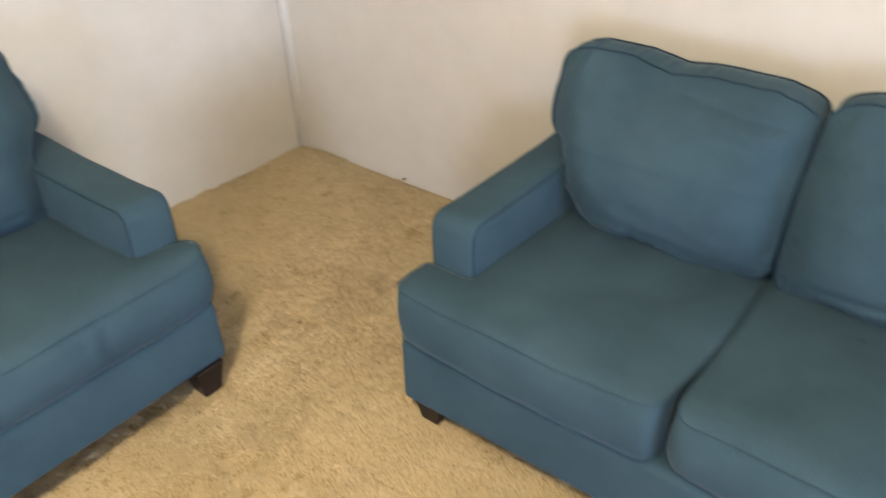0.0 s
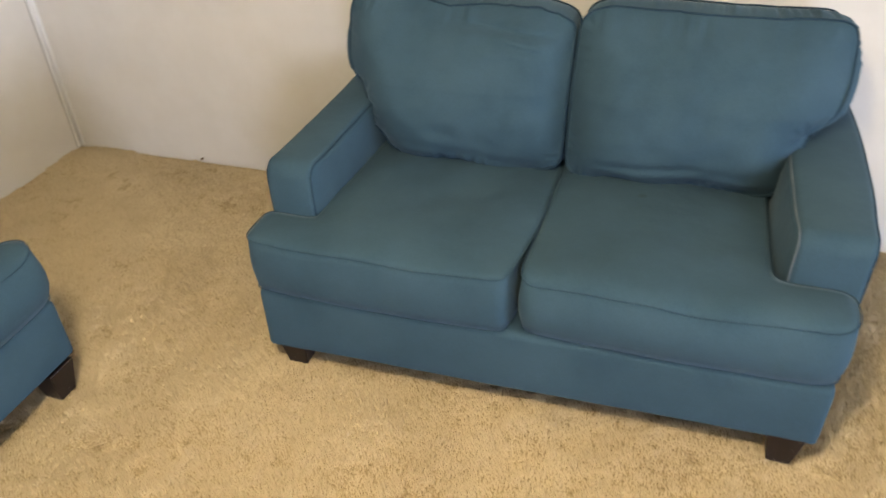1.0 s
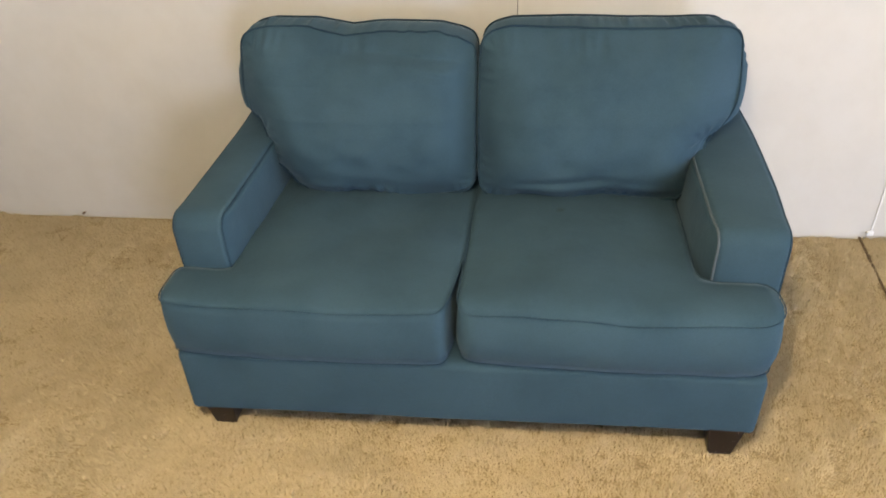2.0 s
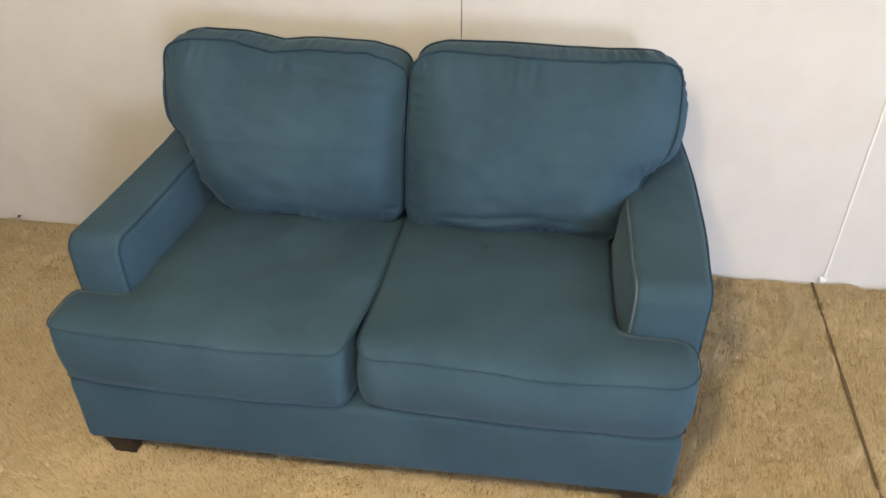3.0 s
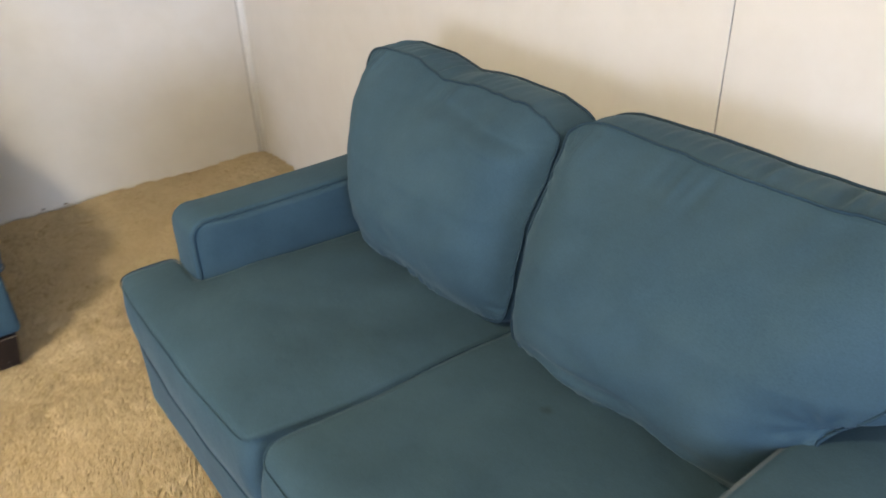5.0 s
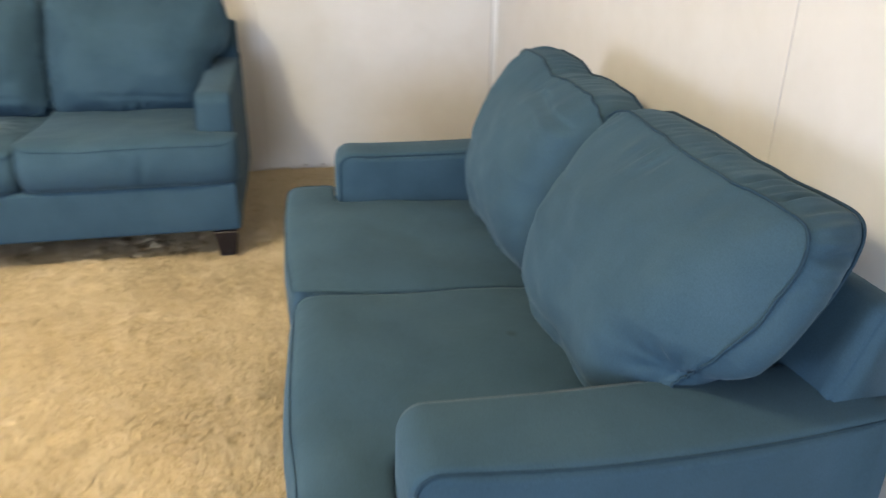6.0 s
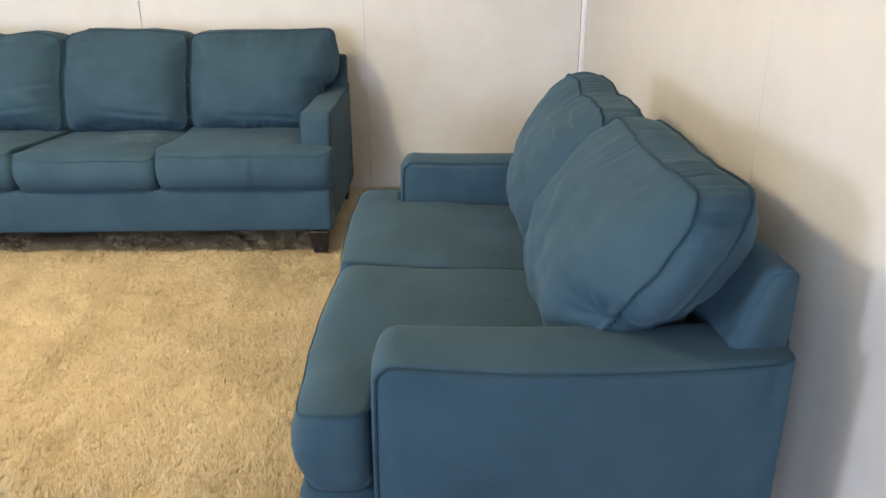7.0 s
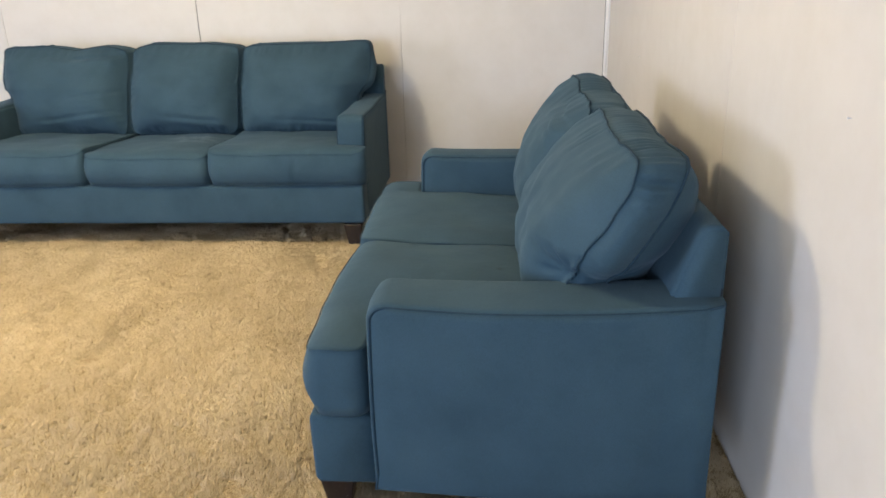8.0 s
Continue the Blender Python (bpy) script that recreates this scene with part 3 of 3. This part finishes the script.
def back_cushion(parent, u0, u1, ear, half, seed, sag, tall=0.0, plump=0.125, over=0.030, creases=()):
    """Loose plump boxed back cushion; its upper part reaches over the arm on the ear side."""
    g = 0.0085
    H, low_z, step = 0.445 + 0.4 * tall, 0.430 + 0.6 * tall, 0.165
    arm_in = half - ARM_T - 0.006
    reach = half - over - 0.008
    lo = -reach if ear == -1 else u0 + g
    hi = reach if ear == 1 else u1 - g

    def mask(u, v):
        if ear == 1 and not tall and u > hi - 0.035 and v > H - 0.03:
            return ((u - hi + 0.035) / 0.035) ** 2 + ((v - H + 0.03) / 0.03) ** 2 < 1.0
        if ear == 1 and u > arm_in or ear == -1 and u < -arm_in:
            k = (abs(u) - arm_in) / (reach - arm_in)
            full, rise, curl = (0.65, 0.028, 0.085) if ear < 0 or tall else (0.66, 0.0, 0.10)
            return v > step * (0.35 + full * min(1.0, k / 0.35)) + rise * min(1.0, k / 0.35) + curl * k ** (2 if ear < 0 or tall else 3)
        if ear == -1 and not tall:
            return v > 0.10 * max(0.0, 1 - (u + arm_in) / 0.13) ** 2
        return True
    fine = 1.0 if tall else 1.5
    us = [(max(lo, -arm_in), min(hi, arm_in), int(84 * fine))]
    if ear:
        us.append((arm_in, reach, int(14 * fine)) if ear == 1 else (-reach, -arm_in, int(14 * fine)))

    def fat(L):
        inner = np.minimum(np.abs(L[:, 0] - lo) if ear != -1 else 9, np.abs(L[:, 0] - hi) if ear != 1 else 9)
        return np.interp(inner, [0.0, 0.02, 0.05], [0.010, 0.012, 0.031]) * np.interp(L[:, 1], [0.75 * H, 0.93 * H], [1.0, 0.22]) * np.interp(np.hypot(L[:, 0] - ear * (arm_in + 0.02), L[:, 1] - step) if ear else inner * 0 + 1, [0.03, 0.10], [0.15, 1.0])

    def ribs(L):
        rel = (L[:, 0] - lo) / (hi - lo)
        away = np.abs(rel - (1 if ear > 0 else 0))
        return np.clip((L[:, 1] - 0.72 * H) / (0.15 * H), 0, 1) * np.clip(1.15 - 1.2 * away, 0.15, 1) + 0.06
    V, F, low, top = pad(grid_line(us), grid_line([(0, step, int(25 * fine)), (step, H, int(46 * fine))]), mask, 0.108, plump, 0.115, fat, spread=0.17, rounds=int(48 * fine ** 2), rings=12, ripple=0.0026, seed=seed, pucker=0.0045, ribs=None if tall else ribs, even=int(40 * fine ** 2), soften=int(90 * fine ** 2))
    knot = (ear * (arm_in + 0.035), step + 0.005) if ear else None
    spine_z = [z + tall for z in (0.42, 0.57, 0.66, 0.745, 0.82, 0.88, 0.93)]
    spine_d = [0.312, 0.275, 0.247, 0.195, 0.162, 0.148, 0.142]

    def bend(Q):
        Q = np.array(Q)
        u, v, w = Q[:, 0].copy(), Q[:, 1].copy(), Q[:, 2].copy()
        front = np.clip(w / 0.054, 0, 1)
        if tall and ear < 1:
            u = u - np.clip(w / 0.054, -1, 1) * 0.013 * np.clip((u - hi + 0.10) / 0.10, 0, 1)
        if ear == 1 and not tall:
            u = u + np.clip(w / 0.054, -1, 0.4) * 0.016 * np.clip((u - 0.45) / 0.25, 0, 1)
        h = np.clip(v / H, 0, 1)
        rel = np.clip((u - lo) / (hi - lo), 0, 1)
        v = v + h ** 3 * np.interp(rel, [p for p, _ in sag], [q for _, q in sag])
        w = w + 0.014 * soft_noise(Q * [1, 1, 0.3], 4.5, seed) + 0.006 * soft_noise(Q * [1, 1.6, 0.5], 13, seed + 3)
        v = v + 0.006 * soft_noise(Q, 5.0, seed + 5)
        v = v + 0.016 * soft_noise(Q * [1, 0, 0], 7.0, seed + 8) * np.exp(-(Q[:, 1] / 0.06) ** 2)
        # pulled creases along the seat and puckers under the top cord
        pull = 9 * soft_noise(Q * [1, 0.4, 0], 3.0, seed + 6)
        w = w + front * (0.002 if tall else 0.004) * np.sin(v * 130 + pull) * np.exp(-(v / 0.075) ** 2) * np.sin(math.pi * rel)
        w = w + front * 0.0025 * np.sin(u * 90 + pull) * np.exp(-((H - v - 0.03) / 0.03) ** 2)
        for r0, v0, r1, v1, deep in creases:
            across = v - (v0 + (v1 - v0) * (rel - r0) / (r1 - r0))
            span = np.clip((rel - r0) / 0.12, 0, 1) * np.clip((r1 - rel) / 0.06, 0, 1)
            w = w + front * span * deep * (0.6 * np.exp(-((across + 0.020) / 0.016) ** 2) - np.exp(-(across / 0.010) ** 2))
        if knot is not None:
            dx, dy = u - knot[0], v - knot[1]
            rr = np.hypot(dx, dy)
            w = w + (0.0028 if tall else 0.0042) * np.cos(8 * np.arctan2(dy, dx) + 1) * np.exp(-((rr - 0.034) / 0.018) ** 2) - 0.004 * np.exp(-(rr / 0.02) ** 2) * front
            if ear == 1 and not tall:
                w = w - 0.32 * np.clip(w, -0.054, 0.054) * np.exp(-(rr / 0.034) ** 2)
        a = np.interp(h, [0, 0.25, 0.6, 1.0], [0.10, 0.32, 0.40, 0.05])
        z = low_z + v + w * np.sin(a) * np.where(w > 0.054, 0.35, 1.0)
        d = np.interp(low_z + v, spine_z, spine_d) + w * np.cos(a)
        return np.column_stack([u, -d, z])
    ob = fix_normals(link_mesh("back_cushion", bend(V), F, FABRIC, parent))
    for loop in (low, top):
        cord(bend(loop), ob, True, 0.0029)
    return ob


def leg(parent, x, d):
    """Square tapered block leg."""
    bm = bmesh.new()
    t, b = 0.046, 0.029
    ring = ((-1, -1), (1, -1), (1, 1), (-1, 1))
    vs = [bm.verts.new((x + i * t, -(d + j * t), BASE_LOW + 0.002)) for i, j in ring]
    vb = [bm.verts.new((x + i * b, -(d + j * b), -0.004)) for i, j in ring]
    bm.faces.new(vs)
    bm.faces.new(list(reversed(vb)))
    for k in range(4):
        j = (k + 1) % 4
        bm.faces.new((vb[k], vb[j], vs[j], vs[k]))
    bmesh.ops.bevel(bm, geom=bm.edges[:], offset=0.003, segments=1, affect="EDGES")
    return part("leg", bm, WOOD, parent)


# folds in the back cushions, by the number of seats and the seat: from (along, up) to (along, up), depth
CREASES = {
    (2, 0): [(0.45, 0.405, 0.96, 0.370, 0.012), (0.62, 0.375, 0.94, 0.325, 0.004)],
    (2, 1): [(0.10, 0.060, 0.55, 0.085, 0.006), (0.50, 0.085, 0.75, 0.065, 0.003)],
    (3, 0): [(0.25, 0.430, 0.72, 0.395, 0.010), (0.52, 0.395, 0.98, 0.425, 0.012), (0.30, 0.075, 0.95, 0.125, 0.007), (0.55, 0.190, 1.0, 0.230, 0.005)],
    (3, 1): [(0.05, 0.425, 0.45, 0.410, 0.007), (0.30, 0.100, 0.90, 0.070, 0.006)],
    (3, 2): [(0.20, 0.080, 0.80, 0.060, 0.006)],
}


def sofa(name, label, half, cuts, sags, m, seed, drifts, lifts, arm_front, splays, flares, lows, tall, leg_in, fores):
    thing = tagged(new(name), label, "sofa")
    for side, splay, flare, low in zip((-1, 1), splays, flares, lows):
        arm(thing, side, half, arm_front - (0.014 if flare else 0.0), splay, (0.600 if side < 0 else 0.584) + tall, 0.026 if side > 0 and not tall else 0.006, flare, low)
    front_base(thing, half, arm_front, lows)
    back_frame(thing, half, 0.742 + tall)
    part("seat_deck", box(-half + ARM_T - 0.002, half - ARM_T + 0.002, -arm_front - 0.004, -0.158, 0.18, rail_top(half) - 0.002), FABRIC, thing)
    part("bounce_cover", box(-half + 0.02, half - 0.02, -arm_front, -0.02, 0.126, 0.132), BOUNCE, thing)
    edges = [-half + ARM_T] + cuts + [half - ARM_T]
    n = len(edges) - 1
    for k in range(n):
        ear = -1 if k == 0 else 1 if k == n - 1 else 0
        seat_cushion(thing, edges[k], edges[k + 1], ear, half, arm_front, seed + k, drifts[k], lifts[k], 0.153 + BASE_TOP - rail_top(half) + 0.5 * tall, fores[k], 0.010 if k == 0 else 0.018 if k == n - 1 and tall else 0.012 if k == n - 1 else 0.0, STAINED if n == 2 and k == 1 else WORN if n == 3 and k == 1 else FABRIC, 0.745 if n == 3 and k == 2 else None, 0.005 if n == 2 and k == 0 else 0.016, n == 2 and k == 0)
        back_cushion(thing, edges[k], edges[k + 1], ear, half, seed + 20 + k, sags[k], tall, over=0.040 if tall else 0.030 if ear < 0 else 0.014, plump=0.116 if n == 2 and k == 0 else 0.125, creases=CREASES.get((n, k), ()))
    if n == 2:
        # Near-black sliver stands in for the shade inside a gaping seam.
        part("seam_shade", box(half - 0.0050, half - 0.0032, -0.0095, -0.0055, 0.585, 0.608, 0.0006, 1), SLIT, thing, "small dark strip painted as the shade in an open back seam")
    for x in (-1, 1):
        leg(thing, x * (half - leg_in), FRONT - 0.047)
        leg(thing, x * (half - leg_in), 0.07)
    thing.matrix_world = m
    return thing


LOVE_Y, LOVE_BACK = -2.302, -0.147
sofa("loveseat", "teal-blue fabric two-seat loveseat with loose back cushions and dark block legs", 0.732, [0.0],
     [[(0, -0.004), (0.12, 0.008), (0.3, 0.006), (0.46, -0.014), (0.55, -0.008), (0.85, -0.008), (1, -0.028)], [(0, -0.014), (0.12, 0.004), (0.5, 0.004), (1, 0.004)]],
     pose(LOVE_BACK, LOVE_Y, 0, 0, 0, -90), 3, [(0.0, -0.030), (-0.002, 0.0)], [0.0, 0.004], 0.785, (0.004, 0.006), (0.0, 0.050), (0.074, 0.092), 0.0, 0.064, [0.003, -0.008])
SOFA_X, SOFA_BACK = -2.385, -0.137
sofa("three_seat_sofa", "teal-blue fabric three-seat sofa with loose back cushions and dark block legs", 1.095, [-0.302, 0.332],
     [[(0, 0.006), (0.35, 0.006), (0.58, -0.014), (0.8, 0.006), (1, -0.012)], [(0, -0.008), (0.2, 0.014), (0.45, 0.008), (0.68, 0.012), (1, -0.010)], [(0, -0.006), (0.3, 0.002), (0.6, 0.000), (1, 0.008)]],
     pose(SOFA_X, SOFA_BACK, 0, 0, 0, 0), 40, [(0, 0.014), (0.012, 0.006), (0.004, 0)], [0.002, -0.012, 0.004], 0.817, (0.0, 0.0), (0.0, 0.0), (0.108, 0.110), 0.038, 0.060, [0.0, 0.0, 0.0])


# ---------------------------------------------------------------- carpet pile
def carpet_pile():
    """Leaning tufts over the part of the floor that is walked past; the lean drifts in patches as trodden pile does."""
    rng = np.random.RandomState(11)
    step = 0.0056
    xs = np.arange(-3.75, 0.0, step)
    ys = np.arange(-4.15, NORTH, step)
    X, Y = np.meshgrid(xs, ys, indexing="ij")
    X = X.ravel() + rng.uniform(-0.45, 0.45, X.size) * step
    Y = Y.ravel() + rng.uniform(-0.45, 0.45, Y.size) * step
    gap = np.abs(Y - seam_y(X))
    side = np.sign(Y - seam_y(X))
    keep = (gap > 0.0022 + 0.004 * np.sin(X * 61 + side) * np.sin(X * 23 + 1) + 0.0035 * np.sin(X * 173 + 2 * side) + rng.uniform(-0.003, 0.003, X.size)) & (X < -0.002) & (Y < NORTH - 0.002)
    X, Y, gap = X[keep], Y[keep], gap[keep]
    n = len(X)

    def field(seed, cells):
        """Uneven smooth noise over the floor, summed over cell sizes in metres."""
        r = np.random.RandomState(seed)
        out = np.zeros(n)
        for c in cells:
            g = r.normal(0, 1, (int(4.0 / c) + 4, int(4.4 / c) + 4))
            a, b = (X + 3.8) / c, (Y + 4.2) / c
            i, j = a.astype(int), b.astype(int)
            p, q = a - i, b - j
            p, q = p * p * (3 - 2 * p), q * q * (3 - 2 * q)
            out += (g[i, j] * (1 - p) + g[i + 1, j] * p) * (1 - q) + (g[i, j + 1] * (1 - p) + g[i + 1, j + 1] * p) * q
        return out / out.std()
    # every filament belongs to the nearest of many small tufts, domed and splayed about its middle
    cell = 0.0165
    gx, gy = np.floor(X / cell).astype(int), np.floor(Y / cell).astype(int)
    near, ox, oy, grown = np.full(n, 9.0), np.zeros(n), np.zeros(n), np.zeros(n)
    jit = np.random.RandomState(21).uniform(0.0, 1.0, (300, 320, 3))
    for i in (-1, 0, 1):
        for j in (-1, 0, 1):
            r = jit[(gx + i) % 300, (gy + j) % 320]
            dx, dy = X - (gx + i + r[:, 0]) * cell, Y - (gy + j + r[:, 1]) * cell
            d = np.hypot(dx, dy)
            closer = d < near
            near, ox, oy, grown = np.where(closer, d, near), np.where(closer, dx, ox), np.where(closer, dy, oy), np.where(closer, r[:, 2], grown)
    dome = np.sqrt(np.clip(1 - (near / 0.0112) ** 2, 0, 1))
    tread = field(3, (0.45, 0.17))
    lean_a = 0.4 * tread + 1.2 + 0.35 * field(8, (0.02,))
    lean = np.clip(0.28 + 0.22 * field(4, (0.5, 0.12)), 0.0, 0.8)
    tall = (0.0020 + (0.0110 + 0.0090 * grown) * dome) * rng.uniform(0.9, 1.1, n)
    scuff = np.clip(field(14, (0.13, 0.055, 0.03)) - 0.65, 0, 1.2)
    tall = tall * (1 - 0.55 * scuff)
    lean_a = lean_a + 1.3 * scuff
    tall = tall * np.clip((gap - 0.001) / 0.012, 0.55, 1) * np.clip(np.minimum(-X, NORTH - Y) / 0.03, 0.35, 1)
    cx, cy = np.cos(lean_a) * lean + ox * 34, np.sin(lean_a) * lean + oy * 34
    base = np.clip(-0.0160 + 0.0050 * field(7, (0.20, 0.09, 0.05)) + 0.0024 * field(6, (0.03,)), -0.0215, -0.006)
    wid = rng.uniform(0.0036, 0.0050, n)
    spin = rng.uniform(0, 6.3, n)
    V = np.zeros((n, 4, 3))
    for k in range(3):
        a = spin + 2 * math.pi * k / 3
        V[:, k] = np.stack([X + wid * np.cos(a), Y + wid * np.sin(a), base - 0.004], 1)
    V[:, 3] = np.stack([X + tall * cx, Y + tall * cy, base + tall], 1)
    tri = np.array([(0, 1, 3), (1, 2, 3), (2, 0, 3)])
    F = (tri[None] + 4 * np.arange(n)[:, None, None]).reshape(-1)
    me = bpy.data.meshes.new("carpet_pile")
    me.vertices.add(4 * n)
    me.vertices.foreach_set("co", V.reshape(-1))
    me.loops.add(len(F))
    me.loops.foreach_set("vertex_index", F)
    me.polygons.add(len(F) // 3)
    me.polygons.foreach_set("loop_start", np.arange(0, len(F), 3))
    me.update(calc_edges=True)
    me.materials.append(PILE)
    return tagged(new("carpet_pile", me), "short beige carpet pile, trodden in patches", "carpet", kind="stuff")


carpet_pile()
